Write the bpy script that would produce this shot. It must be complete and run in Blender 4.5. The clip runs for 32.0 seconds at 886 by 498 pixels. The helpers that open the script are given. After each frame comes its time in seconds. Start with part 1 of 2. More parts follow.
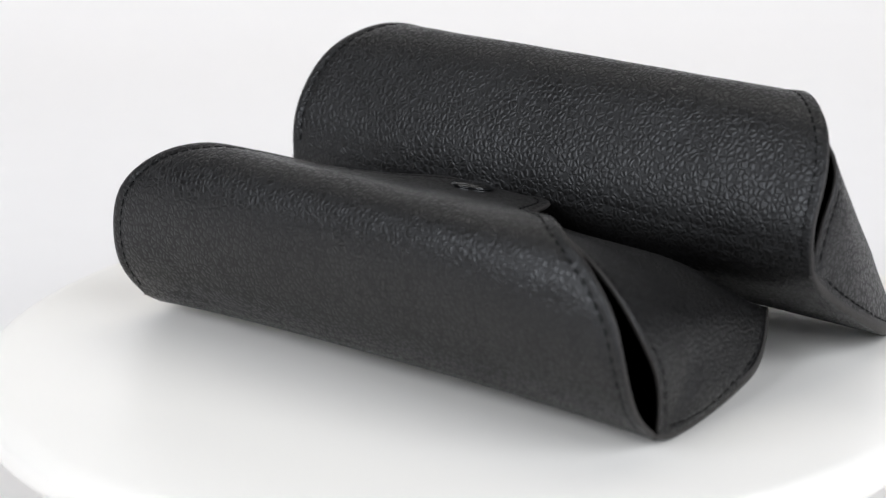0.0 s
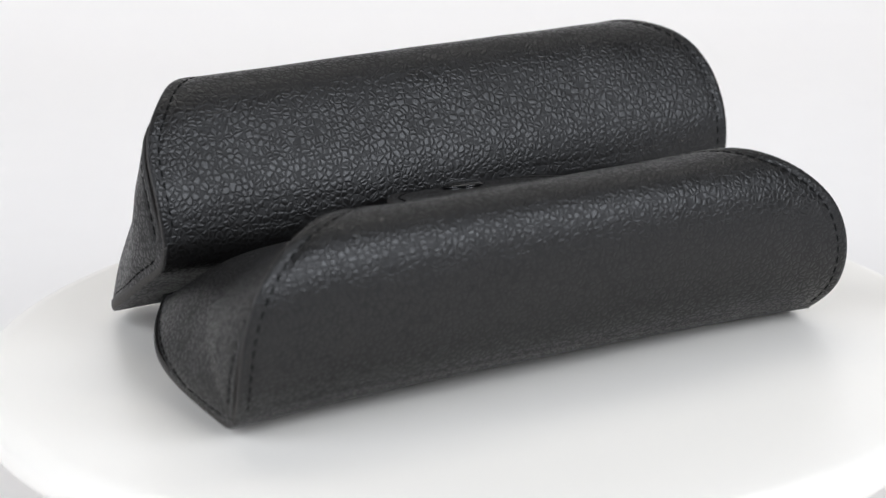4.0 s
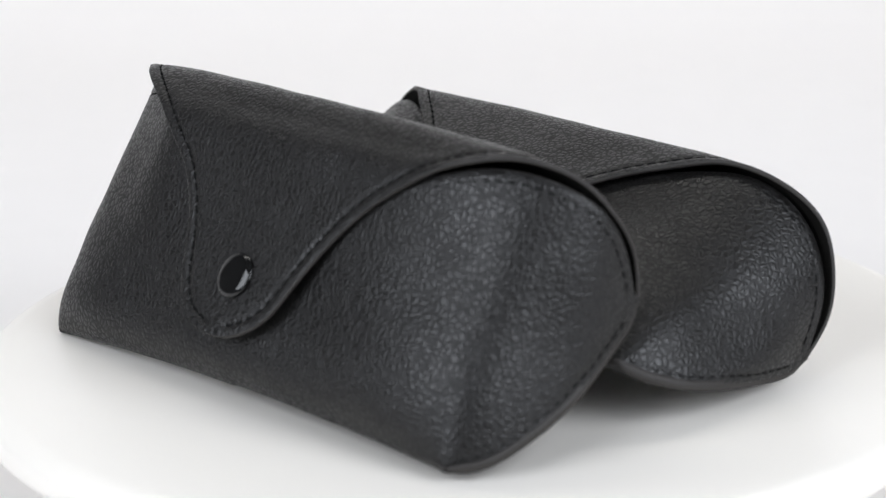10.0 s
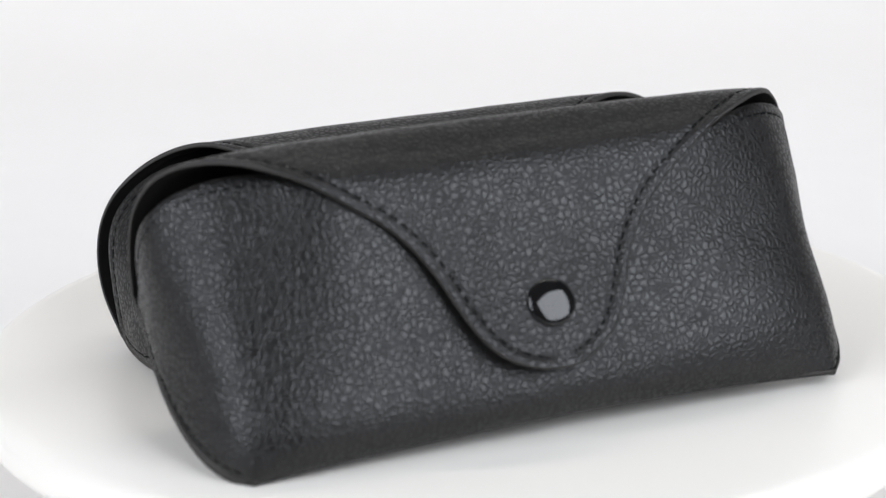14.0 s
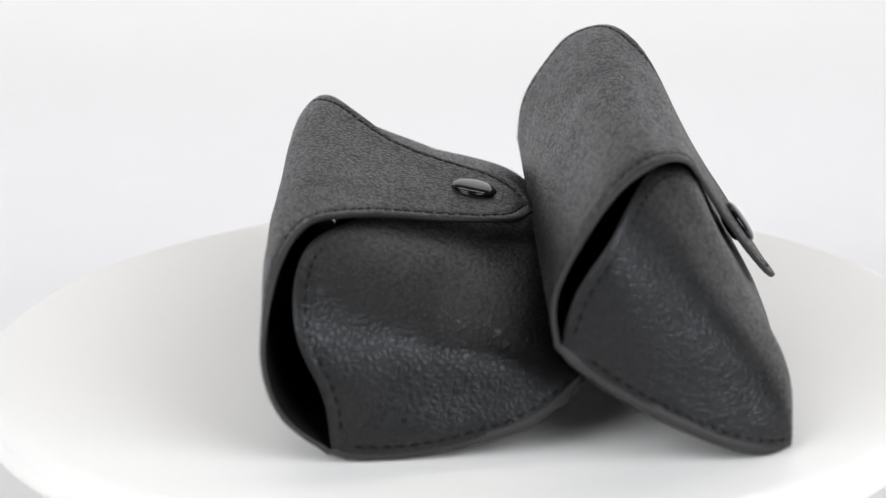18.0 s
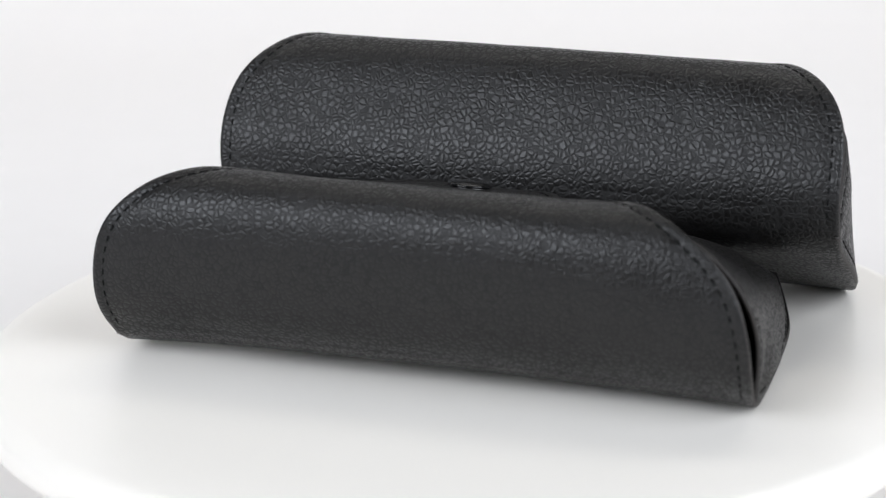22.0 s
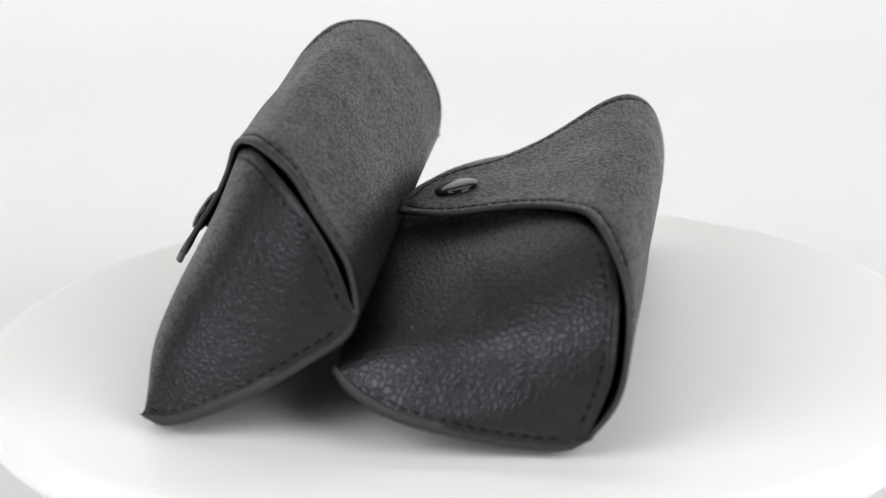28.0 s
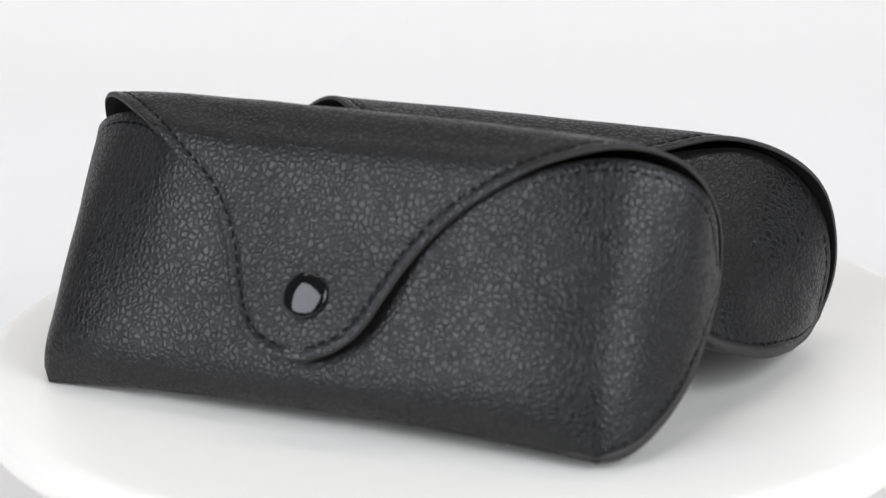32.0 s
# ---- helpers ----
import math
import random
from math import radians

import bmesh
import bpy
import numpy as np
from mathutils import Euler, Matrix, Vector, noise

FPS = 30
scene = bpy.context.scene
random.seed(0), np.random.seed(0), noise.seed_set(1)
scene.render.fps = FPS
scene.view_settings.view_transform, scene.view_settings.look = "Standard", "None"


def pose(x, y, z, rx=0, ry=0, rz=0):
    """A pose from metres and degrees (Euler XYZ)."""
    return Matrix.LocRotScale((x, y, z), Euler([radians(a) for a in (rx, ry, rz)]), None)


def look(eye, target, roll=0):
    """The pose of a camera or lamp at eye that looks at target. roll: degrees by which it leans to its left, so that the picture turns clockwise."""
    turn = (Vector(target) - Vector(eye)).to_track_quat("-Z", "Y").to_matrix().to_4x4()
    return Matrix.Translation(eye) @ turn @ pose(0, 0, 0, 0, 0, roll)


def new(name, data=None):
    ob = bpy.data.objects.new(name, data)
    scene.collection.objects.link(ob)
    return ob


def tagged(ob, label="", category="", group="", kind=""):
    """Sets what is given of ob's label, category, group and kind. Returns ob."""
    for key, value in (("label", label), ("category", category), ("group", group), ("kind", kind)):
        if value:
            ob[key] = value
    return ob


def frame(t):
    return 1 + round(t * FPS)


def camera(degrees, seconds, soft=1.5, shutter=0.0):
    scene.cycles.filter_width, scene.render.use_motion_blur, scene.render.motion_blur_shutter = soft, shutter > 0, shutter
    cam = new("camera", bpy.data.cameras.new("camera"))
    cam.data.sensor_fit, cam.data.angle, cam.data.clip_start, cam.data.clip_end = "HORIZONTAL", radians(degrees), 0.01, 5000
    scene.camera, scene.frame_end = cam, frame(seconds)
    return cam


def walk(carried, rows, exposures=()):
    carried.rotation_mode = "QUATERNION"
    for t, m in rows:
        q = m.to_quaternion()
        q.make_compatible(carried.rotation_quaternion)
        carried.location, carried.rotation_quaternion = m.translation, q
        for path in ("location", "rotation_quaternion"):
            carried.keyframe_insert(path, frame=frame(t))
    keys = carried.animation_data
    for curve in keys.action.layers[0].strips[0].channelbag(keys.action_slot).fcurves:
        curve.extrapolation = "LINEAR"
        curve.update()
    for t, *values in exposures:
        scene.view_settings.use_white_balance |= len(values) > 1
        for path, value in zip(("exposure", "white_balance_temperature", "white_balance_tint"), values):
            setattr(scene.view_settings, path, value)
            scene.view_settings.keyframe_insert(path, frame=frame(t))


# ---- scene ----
# ---- camera ----
LENGTH = 32.0
MM = 0.000907                      # one plan unit in metres
TURN = 0.301523                    # turntable speed, radians a second
cam = camera(20.1425, LENGTH, soft=1.42)
cam.data.dof.use_dof, cam.data.dof.focus_distance, cam.data.dof.aperture_fstop = True, 0.632, 15.0
EYE = Vector((0.0, -657.21, 231.50)) * MM
CAM = look(EYE, EYE + Vector((-0.009425, 0.954147, -0.299189)), roll=-1.3768)
walk(cam, [(0.0, CAM), (LENGTH, CAM)], exposures=[(0.0, 0.04), (LENGTH, 0.04)])

# ---- light ----
world = bpy.data.worlds.new("studio_air")
scene.world = world
world.use_nodes = True
world.node_tree.nodes["Background"].inputs["Color"].default_value = (0.93, 0.95, 1.0, 1)
world.node_tree.nodes["Background"].inputs["Strength"].default_value = 0.3


def softbox(name, eye, target, width, height, watts, color):
    data = bpy.data.lights.new(name, "AREA")
    data.shape, data.size, data.size_y = "RECTANGLE", width, height
    data.energy, data.color = watts, color
    ob = new(name, data)
    ob.matrix_world = look(eye, target)
    return ob


softbox("background_light", (0.0, 0.55, 1.35), (0.0, 0.84, 0.0), 1.8, 0.30, 5.5, (1.0, 0.98, 0.95)).data.spread = math.radians(140)
softbox("softbox_west", (-0.81, -0.70, 0.63), (0.0, 0.0, 0.03), 0.95, 0.81, 12.4, (0.90, 0.945, 1.025))
softbox("softbox_east", (0.78, -0.74, 0.64), (0.0, 0.0, 0.03), 0.95, 0.84, 14.6, (0.90, 0.945, 1.025))


# ---- materials ----
def material(name, color, rough, metal=0.0):
    m = bpy.data.materials.new(name)
    m.use_nodes = True
    b = m.node_tree.nodes["Principled BSDF"]
    b.inputs["Base Color"].default_value = (*color, 1)
    b.inputs["Roughness"].default_value = rough
    b.inputs["Metallic"].default_value = metal
    return m, m.node_tree.nodes, m.node_tree.links, b


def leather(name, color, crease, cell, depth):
    """Pebbled leather: smooth raised grains that run together between short, duller creases, their colour and specular
    lowered to imitate occlusion; larger folds of tone, fine pores.
    """
    m, n, l, b = material(name, color, 0.4)
    tc = n.new("ShaderNodeTexCoord")
    mp = n.new("ShaderNodeMapping")
    l.new(tc.outputs["Object"], mp.inputs["Vector"])

    def noise_node(scale, detail):
        q = n.new("ShaderNodeTexNoise")
        q.inputs["Scale"].default_value, q.inputs["Detail"].default_value = scale, detail
        l.new(mp.outputs["Vector"], q.inputs["Vector"])
        return q

    def ranged(source, a, b, c, d, smooth=False):
        q = n.new("ShaderNodeMapRange")
        q.interpolation_type = "SMOOTHSTEP" if smooth else "LINEAR"
        for key, value in zip(("From Min", "From Max", "To Min", "To Max"), (a, b, c, d)):
            q.inputs[key].default_value = value
        l.new(source, q.inputs["Value"])
        return q.outputs["Result"]

    def summed(a, b):
        q = n.new("ShaderNodeMath")
        l.new(a, q.inputs[0])
        l.new(b, q.inputs[1])
        return q.outputs["Value"]

    fine, wide, merge, wob = noise_node(1500.0, 3.0), noise_node(42.0, 3.0), noise_node(0.5 / cell, 1.0), noise_node(0.6 / cell, 1.0)
    shift = n.new("ShaderNodeVectorMath")
    shift.operation = "MULTIPLY_ADD"
    l.new(wob.outputs["Color"], shift.inputs[0])
    shift.inputs[1].default_value = (cell * 0.8,) * 3
    l.new(mp.outputs["Vector"], shift.inputs[2])
    pebble = n.new("ShaderNodeTexVoronoi")
    pebble.feature = "DISTANCE_TO_EDGE"
    pebble.inputs["Scale"].default_value = 1.0 / cell
    l.new(shift.outputs["Vector"], pebble.inputs["Vector"])
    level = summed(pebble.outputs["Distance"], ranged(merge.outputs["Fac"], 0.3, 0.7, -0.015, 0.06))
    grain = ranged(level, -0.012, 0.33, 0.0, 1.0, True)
    b1 = n.new("ShaderNodeBump")
    b1.inputs["Strength"].default_value, b1.inputs["Distance"].default_value = 1.0, depth
    l.new(grain, b1.inputs["Height"])
    b2 = n.new("ShaderNodeBump")
    b2.inputs["Strength"].default_value, b2.inputs["Distance"].default_value = 0.3, 0.00002
    l.new(fine.outputs["Fac"], b2.inputs["Height"])
    l.new(b1.outputs["Normal"], b2.inputs["Normal"])
    l.new(b2.outputs["Normal"], b.inputs["Normal"])
    # specular drops slightly in the creases, in place of the occlusion a bump lacks
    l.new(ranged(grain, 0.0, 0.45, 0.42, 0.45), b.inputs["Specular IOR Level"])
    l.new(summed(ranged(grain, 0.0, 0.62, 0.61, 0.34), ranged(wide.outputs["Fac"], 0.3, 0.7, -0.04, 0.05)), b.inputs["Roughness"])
    mix = n.new("ShaderNodeMix")
    mix.data_type = "RGBA"
    mix.inputs["A"].default_value = (color[0] * 0.8, color[1] * 0.8, color[2] * 0.8, 1)
    mix.inputs["B"].default_value = (color[0] * 1.25, color[1] * 1.22, color[2] * 1.2, 1)
    l.new(wide.outputs["Fac"], mix.inputs["Factor"])
    # shade of the cavities mixed into the base colour: creases darker than grains
    cavity_shade = n.new("ShaderNodeMix")
    cavity_shade.data_type = "RGBA"
    cavity_shade.inputs["A"].default_value = (*crease, 1)
    l.new(mix.outputs["Result"], cavity_shade.inputs["B"])
    l.new(ranged(grain, 0.0, 0.9, 0.0, 1.0), cavity_shade.inputs["Factor"])
    l.new(cavity_shade.outputs["Result"], b.inputs["Base Color"])
    return m


def plain(name, color, rough, scale, bump, spread=0.06):
    """A painted or moulded surface with slight mottling and fine relief."""
    m, n, l, b = material(name, color, rough)
    tc = n.new("ShaderNodeTexCoord")
    no = n.new("ShaderNodeTexNoise")
    no.inputs["Scale"].default_value, no.inputs["Detail"].default_value = scale, 5.0
    l.new(tc.outputs["Object"], no.inputs["Vector"])
    mix = n.new("ShaderNodeMix")
    mix.data_type = "RGBA"
    mix.inputs["A"].default_value = (*[c * (1 - spread) for c in color], 1)
    mix.inputs["B"].default_value = (*[min(c * (1 + spread), 1) for c in color], 1)
    l.new(no.outputs["Fac"], mix.inputs["Factor"])
    l.new(mix.outputs["Result"], b.inputs["Base Color"])
    bp = n.new("ShaderNodeBump")
    bp.inputs["Distance"].default_value = bump
    l.new(no.outputs["Fac"], bp.inputs["Height"])
    l.new(bp.outputs["Normal"], b.inputs["Normal"])
    return m


# second colour: the creases, darkened a little as if occluded
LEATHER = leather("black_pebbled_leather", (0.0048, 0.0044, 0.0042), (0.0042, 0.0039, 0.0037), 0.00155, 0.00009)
LINING = plain("black_lining", (0.005, 0.0045, 0.004), 0.95, 900.0, 0.0001)
LINING.node_tree.nodes["Principled BSDF"].inputs["Specular IOR Level"].default_value = 0.15
CUT = plain("cut_leather_edge", (0.024, 0.021, 0.019), 0.6, 1400.0, 0.00015, 0.25)
THREAD = plain("black_thread", (0.003, 0.003, 0.003), 0.9, 3000.0, 0.00005)
THREAD.node_tree.nodes["Principled BSDF"].inputs["Specular IOR Level"].default_value = 0.2
ENAMEL, _, _, _b = material("glossy_black_enamel", (0.006, 0.006, 0.006), 0.06)
STEEL, _, _, _b = material("dark_snap_rim", (0.05, 0.05, 0.05), 0.3, 1.0)
ACRYLIC = plain("white_satin_plastic", (0.905, 0.871, 0.812), 0.36, 30.0, 0.00002, 0.01)
PAPER = plain("white_sweep_paper", (0.884, 0.860, 0.843), 0.9, 60.0, 0.0002, 0.012)
WALL = plain("studio_wall_paint", (0.24, 0.24, 0.24), 0.9, 4.0, 0.0008, 0.05)


# ---- helpers of this scene ----
def part(name, bm, mats, parent=None, label="", smooth=True):
    me = bpy.data.meshes.new(name)
    bm.to_mesh(me)
    bm.free()
    for m in mats if isinstance(mats, (list, tuple)) else [mats]:
        me.materials.append(m)
    if smooth:
        me.shade_smooth()
    ob = new(name, me)
    if parent:
        ob.parent = parent
    if label:
        tagged(ob, label)
    return ob


def glide(nodes, n, closed_tip=True):
    """A smooth curve through the nodes, n steps between each two."""
    p = [np.array(q, float) for q in nodes]
    tip = p[-2] * (-1, 1, 1) if closed_tip else 2 * p[-1] - p[-2]
    p = [2 * p[0] - p[1], *p, tip]
    out = []
    for a, b, c, d in zip(p, p[1:], p[2:], p[3:]):
        for k in range(n):
            t = k / n
            out.append(0.5 * (2 * b + (c - a) * t + (2 * a - 5 * b + 4 * c - d) * t * t + (3 * b - a - 3 * c + d) * t ** 3))
    out.append(p[-2])
    return np.array(out)


def even(curve, n):
    """The curve in n + 1 points at even steps of its length."""
    s = np.r_[0, np.cumsum(np.linalg.norm(np.diff(curve, axis=0), axis=1))]
    q = np.linspace(0, s[-1], n + 1)
    return np.stack([np.interp(q, s, curve[:, i]) for i in range(3)], 1)


def calm(curve, reach):
    """The curve with its small kinks taken out; its ends stay."""
    s = np.r_[0, np.cumsum(np.linalg.norm(np.diff(curve, axis=0), axis=1))]
    out = curve.copy()
    for i in range(1, len(curve) - 1):
        r = min(reach, s[i] * 0.6, (s[-1] - s[i]) * 0.6)
        w = np.exp(-0.5 * ((s - s[i]) / max(r, 0.05)) ** 2)
        out[i] = (curve * w[:, None]).sum(0) / w.sum()
    return out


def normals(g):
    """Unit normals of a grid of points."""
    du = np.gradient(g, axis=0)
    dv = np.gradient(g, axis=1)
    nn = np.cross(du, dv)
    size = np.linalg.norm(nn, axis=2, keepdims=True)
    return nn / np.maximum(size, 1e-9)


def sheet(outer, nor, thick, rim):
    """A sheet of leather: grid of its outer face, its normals and its thickness, one for each row or for all. Slots: 0 outside, 1 lining, 2 cut edge.
    rim: by how much the cut edge is rounded outwards."""
    bm = bmesh.new()
    r, c = outer.shape[:2]
    inner = outer - nor * (np.ones(r) * thick)[:, None, None]
    vo = [[bm.verts.new(outer[i, j] * MM) for j in range(c)] for i in range(r)]
    vi = [[bm.verts.new(inner[i, j] * MM) for j in range(c)] for i in range(r)]
    for i in range(r - 1):
        for j in range(c - 1):
            bm.faces.new((vo[i][j], vo[i + 1][j], vo[i + 1][j + 1], vo[i][j + 1]))
            f = bm.faces.new((vi[i][j], vi[i][j + 1], vi[i + 1][j + 1], vi[i + 1][j]))
            f.material_index = 1
    loop = [(0, j) for j in range(c)] + [(i, c - 1) for i in range(1, r)]
    loop += [(r - 1, j) for j in range(c - 2, -1, -1)] + [(i, 0) for i in range(r - 2, 0, -1)]
    middle = []
    for a, b in loop:
        inside = outer[min(max(a, 1), r - 2), min(max(b, 1), c - 2)]
        out = outer[a, b] - inside
        out = out / max(np.linalg.norm(out), 1e-9)
        middle.append(bm.verts.new(((outer[a, b] + inner[a, b]) / 2 + out * rim) * MM))
    for q, ((a, b), (d, e)) in enumerate(zip(loop, loop[1:] + loop[:1])):
        m1, m2 = middle[q], middle[(q + 1) % len(loop)]
        for f in (bm.faces.new((vo[a][b], vo[d][e], m2, m1)), bm.faces.new((m1, m2, vi[d][e], vi[a][b]))):
            f.material_index = 2
    bmesh.ops.remove_doubles(bm, verts=bm.verts, dist=1e-6)
    bmesh.ops.dissolve_degenerate(bm, dist=1e-7, edges=bm.edges)
    bmesh.ops.recalc_face_normals(bm, faces=bm.faces)
    return bm


def cut_up(bm, mats, parent, zones):
    """One sheet as several parts that meet without a crease. zones: names, and for each the test of a face's centre."""
    whole = bpy.data.meshes.new("whole")
    bm.to_mesh(whole)
    bm.free()
    whole.shade_smooth()
    turned = [Vector(v.vector) for v in whole.vertex_normals]
    left = list(whole.polygons)
    for name, test in zones:
        mine = [f for f in left if test(f.center / MM)]
        left = [f for f in left if not test(f.center / MM)]
        at = {v: k for k, v in enumerate(sorted({v for f in mine for v in f.vertices}))}
        me = bpy.data.meshes.new(name)
        me.from_pydata([whole.vertices[v].co for v in at], [], [[at[v] for v in f.vertices] for f in mine])
        for m in mats:
            me.materials.append(m)
        me.polygons.foreach_set("material_index", [f.material_index for f in mine])
        me.shade_smooth()
        me.normals_split_custom_set_from_vertices([turned[v] for v in at])
        new(name, me).parent = parent
    bpy.data.meshes.remove(whole)


def stitches(path, nor, pitch=3.4, length=2.2, width=0.64):
    """Short threads laid along a path on a surface."""
    bm = bmesh.new()
    s = np.r_[0, np.cumsum(np.linalg.norm(np.diff(path, axis=0), axis=1))]
    for q in np.arange(pitch / 2, s[-1] - length, pitch):
        a, b = [np.array([np.interp(q + d, s, path[:, i]) for i in range(3)]) for d in (0, length)]
        up = np.array([np.interp(q, s, nor[:, i]) for i in range(3)])
        way = (b - a) / max(np.linalg.norm(b - a), 1e-9)
        side = np.cross(up, way)
        ring = []
        for k, (f, w, h) in enumerate(((0, 0.5, -0.35), (0.2, 1, 0.14), (0.8, 1, 0.14), (1, 0.5, -0.35))):
            base = a + (b - a) * f
            ring.append([bm.verts.new((base + side * width * 0.5 * w * x + up * (h * y - 0.05)) * MM) for x, y in ((-1, -0.4), (-0.6, 1), (0.6, 1), (1, -0.4))])
        for u, v in zip(ring, ring[1:]):
            for x, y, z, w in zip(u, u[1:], v[1:], v):
                bm.faces.new((x, y, z, w))
        bm.faces.new(ring[0])
        bm.faces.new(ring[-1][::-1])
    bmesh.ops.recalc_face_normals(bm, faces=bm.faces)
    return bm


def lathe(profile, steps=64):
    """A turned solid from (radius, height) pairs in metres."""
    bm = bmesh.new()
    rings = []
    for r, z in profile:
        if r == 0:
            rings.append([bm.verts.new((0, 0, z))])
        else:
            rings.append([bm.verts.new((r * math.cos(2 * math.pi * k / steps), r * math.sin(2 * math.pi * k / steps), z)) for k in range(steps)])
    for a, b in zip(rings, rings[1:]):
        for k in range(steps):
            m = (k + 1) % steps
            if len(a) == 1:
                bm.faces.new((a[0], b[m], b[k]))
            elif len(b) == 1:
                bm.faces.new((a[k], a[m], b[0]))
            else:
                bm.faces.new((a[k], a[m], b[m], b[k]))
    bmesh.ops.recalc_face_normals(bm, faces=bm.faces)
    return bm


# ---- setting ----
def sweep_paper():
    """White paper that runs under the turntable and curves up behind it."""
    bm = bmesh.new()
    line = [(-0.30, -0.0348)] + [(0.45 + 0.45 * math.sin(a), 0.4152 - 0.45 * math.cos(a)) for a in np.linspace(0, math.pi / 2, 24)] + [(0.9, 0.72)]
    for drop in (0.0, -0.002):
        rows = [[bm.verts.new((x, y - drop * (z > 0.4152), z + drop * (z < 0.4152))) for y, z in line] for x in (-1.5, 1.5)]
        for a, b, c, d in zip(rows[0], rows[1], rows[1][1:], rows[0][1:]):
            bm.faces.new((a, b, c, d) if drop == 0 else (d, c, b, a))
    return tagged(part("backdrop", bm, PAPER), "seamless white paper sweep curving up behind the turntable", "backdrop", kind="structure")


def slab(name, lo, hi, mat, label):
    bm = bmesh.new()
    bmesh.ops.create_cube(bm, size=1.0)
    for v in bm.verts:
        v.co = [lo[i] + (v.co[i] + 0.5) * (hi[i] - lo[i]) for i in range(3)]
    return tagged(part(name, bm, mat, smooth=False), label, name.split("_")[0], kind="structure")


sweep_paper()
slab("floor", (-2.0, -2.2, -0.12), (2.0, 1.4, -0.07), WALL, "grey studio floor under the paper sweep")
slab("wall_north", (-2.0, 1.3, -0.07), (2.0, 1.4, 2.3), WALL, "grey studio wall behind the paper sweep")
slab("wall_south", (-2.0, -2.2, -0.07), (2.0, -2.1, 2.3), WALL, "grey studio wall")
slab("wall_west", (-2.1, -2.2, -0.07), (-2.0, 1.4, 2.3), WALL, "grey studio wall")
slab("wall_east", (2.0, -2.2, -0.07), (2.1, 1.4, 2.3), WALL, "grey studio wall")
slab("ceiling", (-2.1, -2.2, 2.3), (2.1, 1.4, 2.4), WALL, "grey studio ceiling")


# ---- turntable ----
def turntable():
    top = tagged(new("turntable"), "round white motorised display turntable with satin top", "turntable")
    top.location = (0, 0, -0.0328)
    R, e, h = 0.1240, 0.0062, 0.0036
    prof = [(0, 0.032), (R - e - 0.02, 0.032)]
    prof += [(R - e + e * math.sin(a), 0.032 - h + h * math.cos(a)) for a in np.linspace(0, math.pi / 2, 14)]
    prof += [(R + 0.0002, 0.0255), (R - 0.0003, 0.0240), (R - 0.0018, 0.0228), (R - 0.004, 0.0225), (0, 0.0225)]
    platter = part("platter", lathe(prof, 160), ACRYLIC, top)
    part("base", lathe([(0, 0.0195), (0.088, 0.0195), (0.092, 0.017), (0.095, 0.004), (0.093, 0.0005), (0, 0.0005)], 96), ACRYLIC, top)
    part("spindle", lathe([(0, 0.0228), (0.02, 0.0228), (0.02, 0.019), (0, 0.019)], 32), STEEL, top)
    return top, platter


# ---- glasses case ----
def along(line, up, depth, guide):
    """A line laid depth inwards of a cut edge; guide points inwards."""
    way = np.gradient(line, axis=0)
    way /= np.maximum(np.linalg.norm(way, axis=1, keepdims=True), 1e-9)
    inward = np.cross(up, way)
    inward *= np.sign((inward * guide).sum(1, keepdims=True))
    return line + inward * depth


def laid(path, grid, nor):
    """The path brought down on to a surface, and the surface's normals along it."""
    g, nn = grid.reshape(-1, 3), nor.reshape(-1, 3)
    k = np.array([int(((g - p) ** 2).sum(1).argmin()) for p in path])
    up = nn[k]
    return path - up * ((path - g[k]) * up).sum(1, keepdims=True), up


def pressed(grid, nor, path, depth, width):
    """The surface pressed in along a path."""
    g = grid.reshape(-1, 3)
    d = np.full(len(g), 1e9)
    for p in path:
        d = np.minimum(d, ((g - p) ** 2).sum(1))
    return grid - nor * (depth * np.exp(-d / width ** 2)).reshape(*grid.shape[:2], 1)


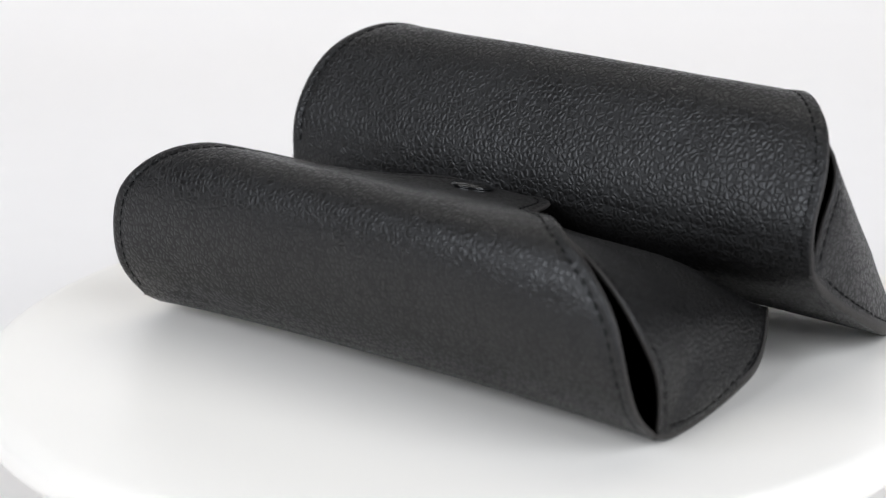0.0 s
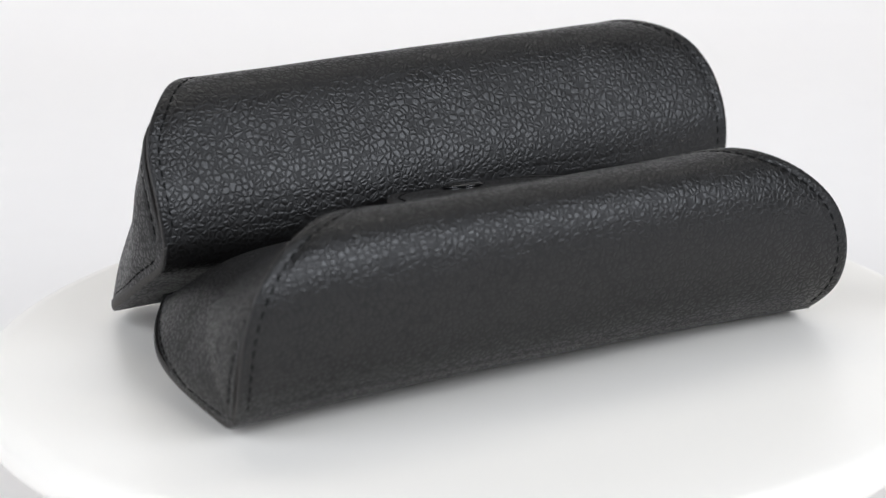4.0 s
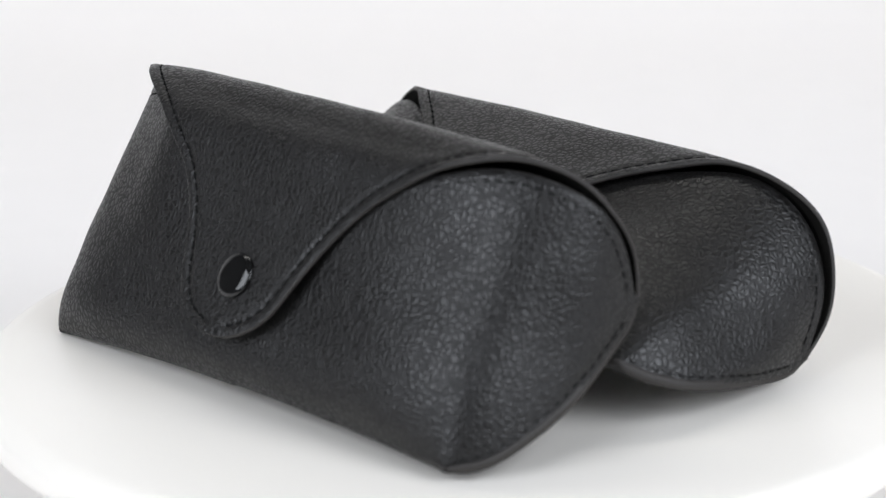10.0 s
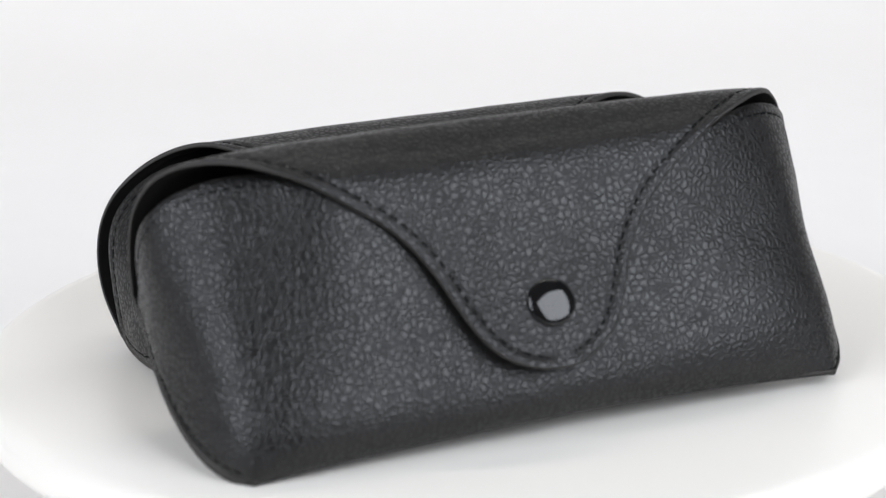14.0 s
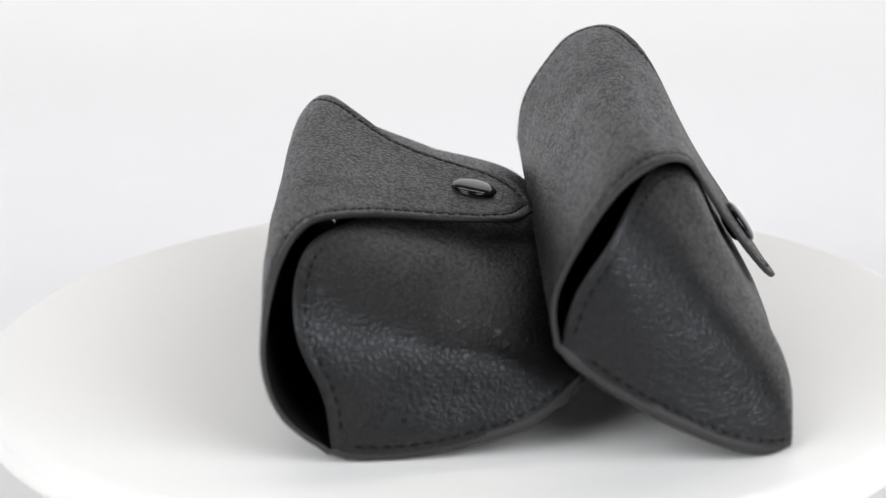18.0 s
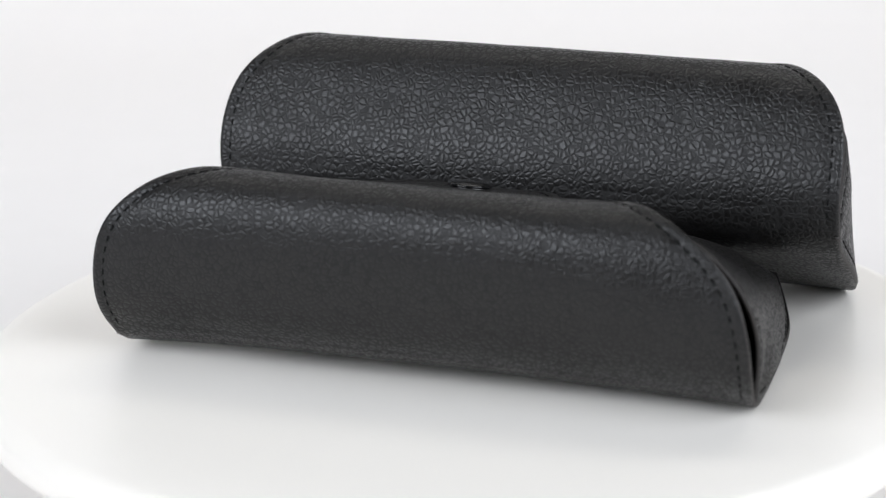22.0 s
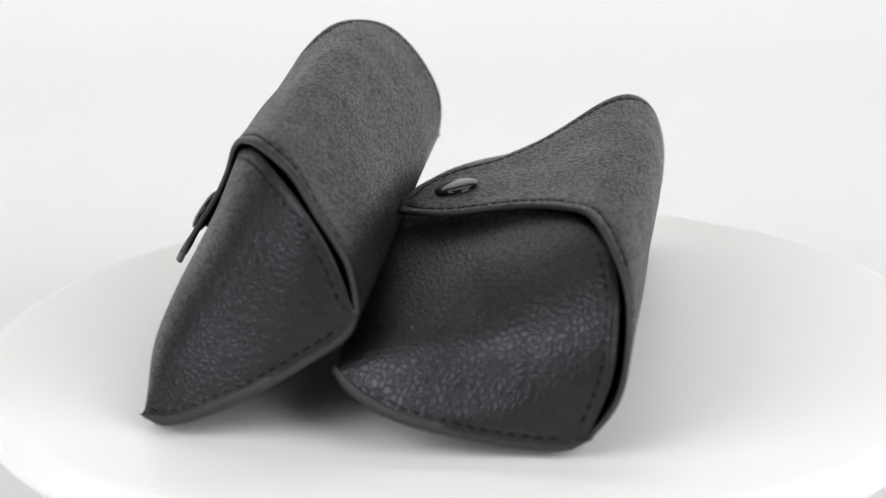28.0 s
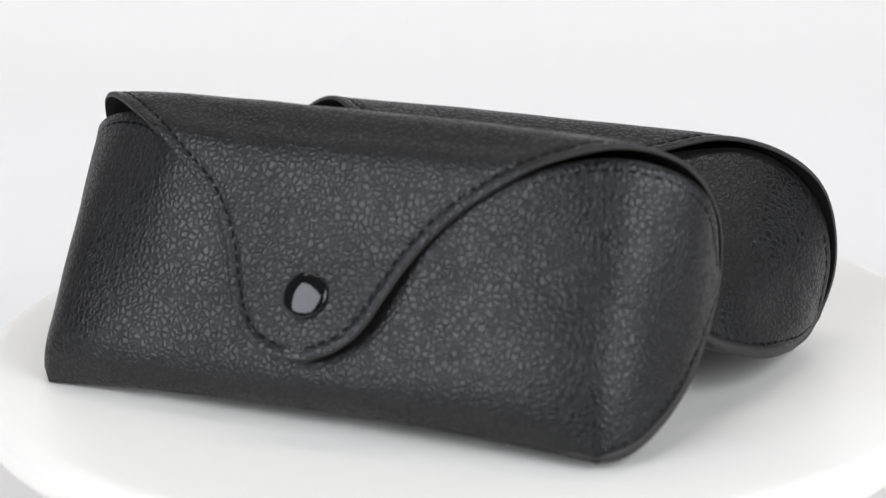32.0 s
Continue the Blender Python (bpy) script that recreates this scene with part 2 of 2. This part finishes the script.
def glasses_case(hem, lip, bottom, front, ridge, sag, round_foot, puff, fold, belly, rest, label):
    """hem: the cut edge of back and flap, from the lower corner to the tip of the tongue, both ends in each row; lip: the pocket's free edge,
    from the same corner to the middle; bottom: the seam from that corner to the front corner; front: section of the pocket at mid-length;
    ridge: where the fold of the pocket meets the lip, counted in nodes; sag: how far the top is pressed in at mid-length, how far past the crest, how wide; round_foot: how far the bottom edge of the back is rounded off;
    puff: how far the pocket swells beside its front corners, its ends outwards, and dips between; fold: how far the
    pocket's upright folds swell, for both ends; belly: how far the back swells at mid-length, how far below the crest, how wide, how far the bottom hangs."""
    thing = tagged(new("glasses_case"), label, "glasses case", "glasses cases on the turntable")
    thing.matrix_basis = rest
    sides = (slice(0, 3), slice(3, 6))
    hem, lip, bottom = np.array(hem, float), np.array(lip, float), np.array(bottom, float)
    edges = []
    for q in sides:
        low = even(glide(bottom[:, q], 24, False)[::-1], 26)
        high = even(calm(even(glide(hem[:, q], 24), 150), 4.0), 150)
        edges.append(np.vstack([low[:-1], high]))
    foot_n = len(low)
    mean = (edges[0] + edges[1]) / 2
    last = foot_n + int(np.argmax(mean[foot_n:, 0] < 1.6))
    edges, mean = [e[:last] for e in edges], mean[:last]
    s = np.r_[0, np.cumsum(np.linalg.norm(np.diff(mean, axis=0), axis=1))]
    corner = s[foot_n - 1]
    crest = s[foot_n + int(np.argmax(mean[foot_n:, 2]))]
    near = np.exp(-0.5 * ((s - corner) / 11.0) ** 2)
    top = np.exp(-0.5 * ((s - crest - sag[1]) / sag[2]) ** 2)
    full = np.exp(-0.5 * ((s - crest + belly[1]) / belly[2]) ** 2)
    rise = np.clip(1 - s / corner, 0, 1)
    way = np.gradient(mean[:, 1:], axis=0)
    way /= np.linalg.norm(way, axis=1, keepdims=True)
    into = np.stack([way[:, 1], -way[:, 0]], 1)
    cols = np.sin(np.linspace(-1, 1, 71) * math.pi / 2) * 0.6 + np.linspace(-1, 1, 71) * 0.4
    mid = len(cols) // 2
    grid = np.zeros((len(mean), len(cols), 3))
    for j, c in enumerate(cols):
        t = (c + 1) / 2
        yz = edges[0][:, 1:] * (1 - t) + edges[1][:, 1:] * t
        soft = yz.copy()
        for i in range(foot_n - 24, foot_n + 30):
            w = np.exp(-0.5 * ((s - s[i]) / 5.0) ** 2)
            soft[i] = (yz * w[:, None]).sum(0) / w.sum()
        k = round_foot * (near * (1 - abs(c) ** 5))[:, None]
        yz = yz * (1 - k) + soft * k
        yz = yz + into * ((sag[0] * top - belly[0] * full) * (1 - c ** 4))[:, None]
        grid[:, j, 0] = edges[0][:, 0] * c if c < 0 else edges[1][:, 0] * c
        grid[:, j, 1:] = yz
        grid[:, j, 2] += 3.5 * (1 - c * c) * np.maximum(round_foot * np.clip(1.15 - s / corner, 0, 1) ** 0.5, np.clip(1 - s / 14, 0, 1))
        grid[:, j, 1] -= 1.0 * (1 - c * c) * rise
        grid[:, j, 2] -= belly[3] * (1 - c * c) * np.exp(-0.5 * ((s - corner + 9.0) / 6.0) ** 2)
        for i in range(foot_n, len(mean)):
            q = noise.noise(Vector((grid[i, j, 0] * 0.022, s[i] * 0.03, 3.1 + rest.translation.x * 40)))
            q += 0.5 * noise.noise(Vector((grid[i, j, 0] * 0.06, s[i] * 0.05, 9.7)))
            grid[i, j, 1:] += into[i] * 0.55 * q * (1 - abs(c) ** 4)
    soft = grid.copy()
    for i in range(foot_n + 4, len(mean) - 1):
        w = np.exp(-0.5 * ((s - s[i]) / min(5.0, (s[-1] - s[i]) * 0.6 + 0.1)) ** 2)
        soft[i] = (grid * w[:, None, None]).sum(0) / w.sum()
    k = (1 - np.abs(cols) ** 8)[None, :, None]
    grid = grid * (1 - k) + soft * k
    nor = normals(grid)
    if nor[foot_n + 20, mid, 1] > 0:
        nor = -nor
    lower = int(np.argmax((mean[:, 0] < 6) & (s > corner)))
    for i in range(foot_n, len(mean)):
        k = min(max((16 - mean[i, 0]) / 6, 0), 1) if s[i] > crest else 0
        nor[i] = nor[i] * (1 - k) + nor[min(i, lower), mid] * k
    seams = []
    for j in (-1, 0):
        line, up = grid[foot_n + 2:-2, j], nor[foot_n + 2:-2, j]
        guide = grid[foot_n + 2:-2, mid] - line + np.array((0, -6.0, 3.0)) * (np.arange(len(line)) > len(line) * 0.9)[:, None]
        path, up = laid(along(line, up, 3.0, guide), grid, nor)
        seams.append(("flap_stitching", path, up))
    grid = pressed(grid, nor, np.vstack([path for name, path, up in seams]), 0.40, 0.9)
    grid = pressed(grid, nor, np.vstack([grid[:, 0], grid[:, -1], grid[-1]]), 0.15, 0.7)
    sole = np.clip((corner - s) / 6.0, 0, 1) * np.clip(s / 4.0, 0, 1)
    grid = grid + nor * (1.5 * sole)[:, None, None]
    ridge_y = float(grid[np.argmax(mean[:, 2]), mid, 1])
    back_z = float(mean[foot_n - 1, 2])
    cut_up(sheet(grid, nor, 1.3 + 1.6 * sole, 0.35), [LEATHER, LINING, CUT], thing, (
        ("bottom_panel", lambda p: p.z < 1.5 + 0.01 * p.y and p.y > 0.5 + back_z),
        ("back_panel", lambda p: p.y < ridge_y - 1.0),
        ("flap", lambda p: True)))

    # pocket: from the bottom seam up to its free edge
    n, m = 44, 31
    mids = even(glide([(0, y, z) for y, z in front], 16, False), m - 1)
    sv = np.linspace(0, 1, m)
    u = np.linspace(0, 1, 2 * n + 1)
    halves = []
    for q in sides:
        foot = np.vstack([even(np.array([(0, bottom[-1, q][1], 0), bottom[-1, q]], float), n)[:-1], even(glide(bottom[:, q], 24, False)[::-1], n)])
        line = glide(lip[:, q], 24)[::-1]
        k = len(line) - 1 - int(24 * ridge)
        rim = np.vstack([even(line[:k + 1], n)[:-1], even(line[k:], n)])
        half = np.zeros((m, 2 * n + 1, 3))
        for i, v in enumerate(sv):
            row = foot * (1 - v) + rim * v
            bulge = mids[i] - (mids[0] * (1 - v) + mids[-1] * v)
            w = 0.14 * np.clip((0.75 - u) / 0.25, 0, 1) + 0.86 * np.clip(1.0 - (u / 0.47) ** 2, 0, 1)
            row = row + bulge * w[:, None]
            row[:, 0] -= puff[4] * math.sin(math.pi * min(v * 1.4, 1)) * np.exp(-((u - 0.66) / 0.10) ** 2)
            swell = math.sin(math.pi * min(v * 1.9, 1)) * np.exp(-((u - 0.40) / 0.11) ** 2)
            row += swell[:, None] * np.array(puff[:3])
            full_fold = math.sin(math.pi * v ** 0.65) * np.exp(-((u - 0.47) / 0.17) ** 2)
            row += full_fold[:, None] * np.array(fold[len(halves)])
            row[:, 0] += puff[3] * math.sin(math.pi * min(v * 1.7, 1)) * np.exp(-((u - 0.74) / 0.15) ** 2)
            row[:, 1] -= 1.0 * (1 - v) * (1 - np.clip(u / 0.5, 0, 1) ** 2)
            row[:, 2] += 3.5 * (1 - v) * (1 - np.clip(u / 0.5, 0, 1) ** 2)
            half[i] = row
        for step in range(12):
            between = (half[:, :-2] + half[:, 2:]) / 2
            half[:, 1:-1] += (between - half[:, 1:-1]) * (0.75 * np.clip(sv[:, None, None] * 3, 0, 1))
        halves.append(half)
    pocket = np.concatenate([halves[0][:, :0:-1] * (-1, 1, 1), halves[1]], axis=1)
    pn = normals(pocket)
    if pn[m // 2, pocket.shape[1] // 2, 1] < 0:
        pn = -pn
    pn[:, 0], pn[:, 1], pn[:, -1], pn[:, -2] = pn[:, 3], pn[:, 3], pn[:, -4], pn[:, -4]
    for i in range(m):
        for j in range(pocket.shape[1]):
            p = pocket[i, j]
            q = noise.noise(Vector((p[0] * 0.035, p[1] * 0.05, p[2] * 0.05 + rest.translation.y * 50)))
            pocket[i, j] += pn[i, j] * (0.2 + 0.9 * q * math.sin(math.pi * sv[i]))
    half_n = pocket.shape[1] // 2
    for far in (slice(half_n, None), slice(half_n, None, -1)):
        line, up = pocket[-1][far][:-3], pn[-2][far][:-3]
        seams.append(("pocket_hem_stitching", *laid(along(line, up, 2.7, pocket[-4][far][:-3] - line), pocket, pn)))
        line, up = pocket[0][far][n + 1:-4], pn[1][far][n + 1:-4]
        seams.append(("bottom_seam_stitching", *laid(along(line, up, 2.5, pocket[3][far][n + 1:-4] - line), pocket, pn)))
    for name, path, up in seams[2:]:
        pocket = pressed(pocket, pn, path, 0.40, 0.8)
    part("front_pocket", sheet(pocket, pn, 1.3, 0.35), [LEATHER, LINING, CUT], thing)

    # stitched lines
    for name, path, up in seams:
        part(name, stitches(path - up * 0.15, up), THREAD, thing)

    # snap fastener on the tongue
    i = int(np.argmin(np.abs(grid[:, mid, 1] - 47.6) + 100 * (s < corner)))
    at = Vector(grid[i, mid]) * MM
    turn = Vector(nor[i, mid]).to_track_quat("Z", "Y").to_matrix().to_4x4()
    snap = part("snap_button", lathe([(0, -0.0006), (0.0050, -0.0006), (0.0052, 0.0), (0.0050, 0.0004), (0, 0.0005)], 48), STEEL, thing, "dark metal snap rim")
    snap.matrix_basis = Matrix.Translation(at) @ turn
    socket = part("snap_socket", lathe([(0, -0.0009), (0.0048, -0.0009), (0.0052, -0.0012), (0.0050, -0.0017), (0.0036, -0.0019), (0.0034, -0.0031), (0.0028, -0.0034), (0, -0.0034)], 40), STEEL, thing, "dark metal snap socket under the tongue")
    socket.matrix_basis = snap.matrix_basis
    dome = [(0.0050, 0.0003), (0.0055, 0.0004)] + [(0.0056 * math.cos(a) ** 0.8, 0.0005 + 0.0013 * math.sin(a)) for a in np.linspace(0, math.pi / 2 - 0.04, 14)] + [(0, 0.0018)]
    part("snap_cap", lathe(dome, 64), ENAMEL, snap, "glossy black domed cap")
    return thing


HEM_A = [(89.9, -1.2, 0, 91.7, -1.2, 0), (90.7, -5.8, 11.8, 91.4, -8, 10), (90.1, -4.9, 26.4, 90.9, -8.8, 25.7),
         (84.7, -3.6, 37, 84.9, -6.0, 39.4), (75, 3.4, 46.8, 72.6, 2.6, 48.2), (62.5, 10.2, 48.3, 62.5, 9.3, 49),
         (54.3, 14.9, 46.9, 54, 14.7, 47.4), (46.2, 19.9, 43.9, 45.6, 20.6, 43.7), (36.1, 26.2, 39.3, 36.1, 26.6, 39.6),
         (26.9, 35.7, 33.3, 27.8, 36.8, 33.1), (20.6, 47, 27.7, 22.8, 48.1, 27.2), (16.3, 54.9, 23, 17, 57.3, 22.8),
         (8.1, 60.3, 19.9, 9.5, 61.8, 21.1), (0, 62.6, 19.8, 0, 62.6, 19.8)]
HEM_B = [(89.3, 0, 0, 89.5, 0, 0), (91.3, -5, 11.7, 91.0, -8.5, 11.7), (90.7, -4.3, 25.7, 90.4, -9.9, 25.8), (86.4, -1.4, 38, 86.1, -5.9, 38.2),
         (75.8, 5.8, 46.2, 74.9, 0.2, 47.6), (62.5, 12.2, 48.9, 62.5, 7.6, 51.2), (54.6, 16.5, 46.6, 55.2, 14.2, 48.6),
         (46.2, 21.2, 43.9, 46, 20.4, 44.4), (35.9, 27.3, 39.7, 36.9, 27.9, 39.3), (27.5, 37.4, 34.4, 29, 37.9, 33.3),
         (23.2, 48.8, 28.8, 24.8, 49.8, 28.7), (16.6, 57.1, 25.7, 17.8, 58.2, 24.2), (8.5, 61.5, 22.4, 8.6, 61.5, 22.4),
         (0, 62.8, 19.9, 0, 62.8, 19.9)]
LIP_A = [(89.4, 0.5, 0, 89.7, 0.4, -0.1), (91.0, -2.4, 15.8, 91.2, -2.8, 14), (89.7, -1.7, 28.7, 90.0, -1.2, 28.6),
         (79.8, 2.6, 39.6, 78.8, 0.7, 38.6), (67.1, 7.5, 44.4, 61.8, 5.6, 43.9), (51, 15, 44.0, 50, 14.6, 44.9), (28.4, 22.4, 39.7, 28.3, 22, 39.8),
         (0, 24.8, 37.8, 0, 24.8, 37.8)]
LIP_B = [(89.5, 1.3, 0.1, 89.6, 1.6, 0.1), (90.7, -1.1, 15.7, 90.6, 3.5, 14.5), (87.8, 0.1, 29, 88.8, 0.9, 29.3),
         (79.6, 3.1, 40.3, 80.5, 2.5, 41.3), (67.9, 8.8, 45.8, 66.1, 7.6, 46.6), (50.8, 16, 43.2, 49.8, 16, 43.8),
         (28.5, 22.4, 39.0, 28.3, 22.3, 39.2), (0, 24.8, 37.2, 0, 24.8, 37.2)]
BOTTOM_A = [(89.9, -1.2, 0, 91.7, -1.2, 0), (89.9, 6.3, -3.7, 91.4, 9, -1.8), (91, 17.7, -4.4, 92, 21, -3.2), (91.4, 30.8, -5, 91.7, 35, -3.6),
         (89.9, 45.1, -4.3, 89.7, 48.5, -3.2), (86, 57.3, -3, 86, 58.5, -1.8), (80, 65.2, -0.3, 80.2, 65.6, 0.3)]
BOTTOM_B = [(89.3, 0, 0, 89.5, 0, 0), (88.6, 6.6, -3.6, 89.3, 10.6, -3.3), (89.6, 18.8, -4.8, 89.2, 22.6, -5.2),
         (91, 32.7, -5.1, 89.2, 35.4, -5.8), (90, 46.1, -5.1, 88.5, 47.6, -5.4), (85.9, 57.2, -3.6, 85.4, 57.3, -3.1),
         (80, 66, -0.5, 81.4, 65.6, 0.2)]
FRONT_A = [(64.9, 2.0), (65.0, 7.0), (62.0, 11.4), (56.0, 15.8), (46.0, 21.8), (36.2, 28.0), (24.8, 36.6)]
FRONT_B = [(64.9, 2.0), (65.4, 7.2), (62.2, 12.2), (55.6, 16.6), (46.2, 21.9), (35.6, 27.8), (24.8, 35.4)]


def rest_pose(x, y, z, rx, ry, rz):
    return Matrix.Translation(Vector((x, y, z + 9.3)) * MM) @ pose(0, 0, 0, rx, ry, rz)


REST_A = rest_pose(18.36, 9.57, 23.45, -29.08, 1.1, -39.62)
REST_B = rest_pose(-24.22, -29.47, -5.79, 12.42, 1.0, -39.19)

def loose_ends(thing, at, way):
    """A frayed tuft where the seam's thread was cut off."""
    rng = random.Random(5)
    bm = bmesh.new()
    for k in range(5):
        d = Vector(way) + Vector([rng.uniform(-0.7, 0.7) for i in range(3)])
        bend = Vector([rng.uniform(-0.8, 0.8) for i in range(3)])
        rings = []
        for f in (0.0, 0.35, 0.7, 1.0):
            p = Vector(at) + (d * f + bend * f * f) * rng.uniform(0.5, 0.9)
            r = 0.22 * (1 - 0.6 * f)
            rings.append([bm.verts.new((p + Vector((r * math.cos(a), r * math.sin(a), r * math.sin(a + 1)))) * MM) for a in (0, 2.1, 4.2)])
        for a, b in zip(rings, rings[1:]):
            for i in range(3):
                bm.faces.new((a[i], a[(i + 1) % 3], b[(i + 1) % 3], b[i]))
        bm.faces.new(rings[-1])
        bm.faces.new(rings[0][::-1])
    bmesh.ops.recalc_face_normals(bm, faces=bm.faces)
    return part("loose_thread", bm, THREAD, thing, "frayed black thread ends at the seam's corner")


table, platter = turntable()
case_a = glasses_case(HEM_A, LIP_A, BOTTOM_A, FRONT_A, 3.3, (2.4, -1.0, 6.0), 0.15, (0.8, 2.0, 0.8, 0.3, 1.4), ((0.6, 1.4, 0.5), (1.9, 4.2, 0.8)), (2.9, 19.0, 9.5, 1.2), REST_A, "black pebbled leather glasses case, leaning back on the other case")
case_b = glasses_case(HEM_B, LIP_B, BOTTOM_B, FRONT_B, 2.5, (1.0, 3.0, 13.0), 1.0, (1.2, 1.8, 1.4, 1.8, 2.6), ((0, 0, 0), (0, 0, 0)), (3.6, 19.0, 12.0, 0.0), REST_B, "black pebbled leather glasses case, tipped back flat on the turntable")

loose_ends(case_a, (-80.0, 65.0, 0.3), (-0.5, 0.5, 0.1))


def motions():
    times = [0.25 * k for k in range(int(LENGTH * 4) + 1)]
    turn = lambda t: Matrix.Rotation(TURN * t, 4, "Z")
    walk(platter, [(t, turn(t)) for t in times])
    walk(case_a, [(t, turn(t) @ REST_A) for t in times])
    walk(case_b, [(t, turn(t) @ REST_B) for t in times])


motions()
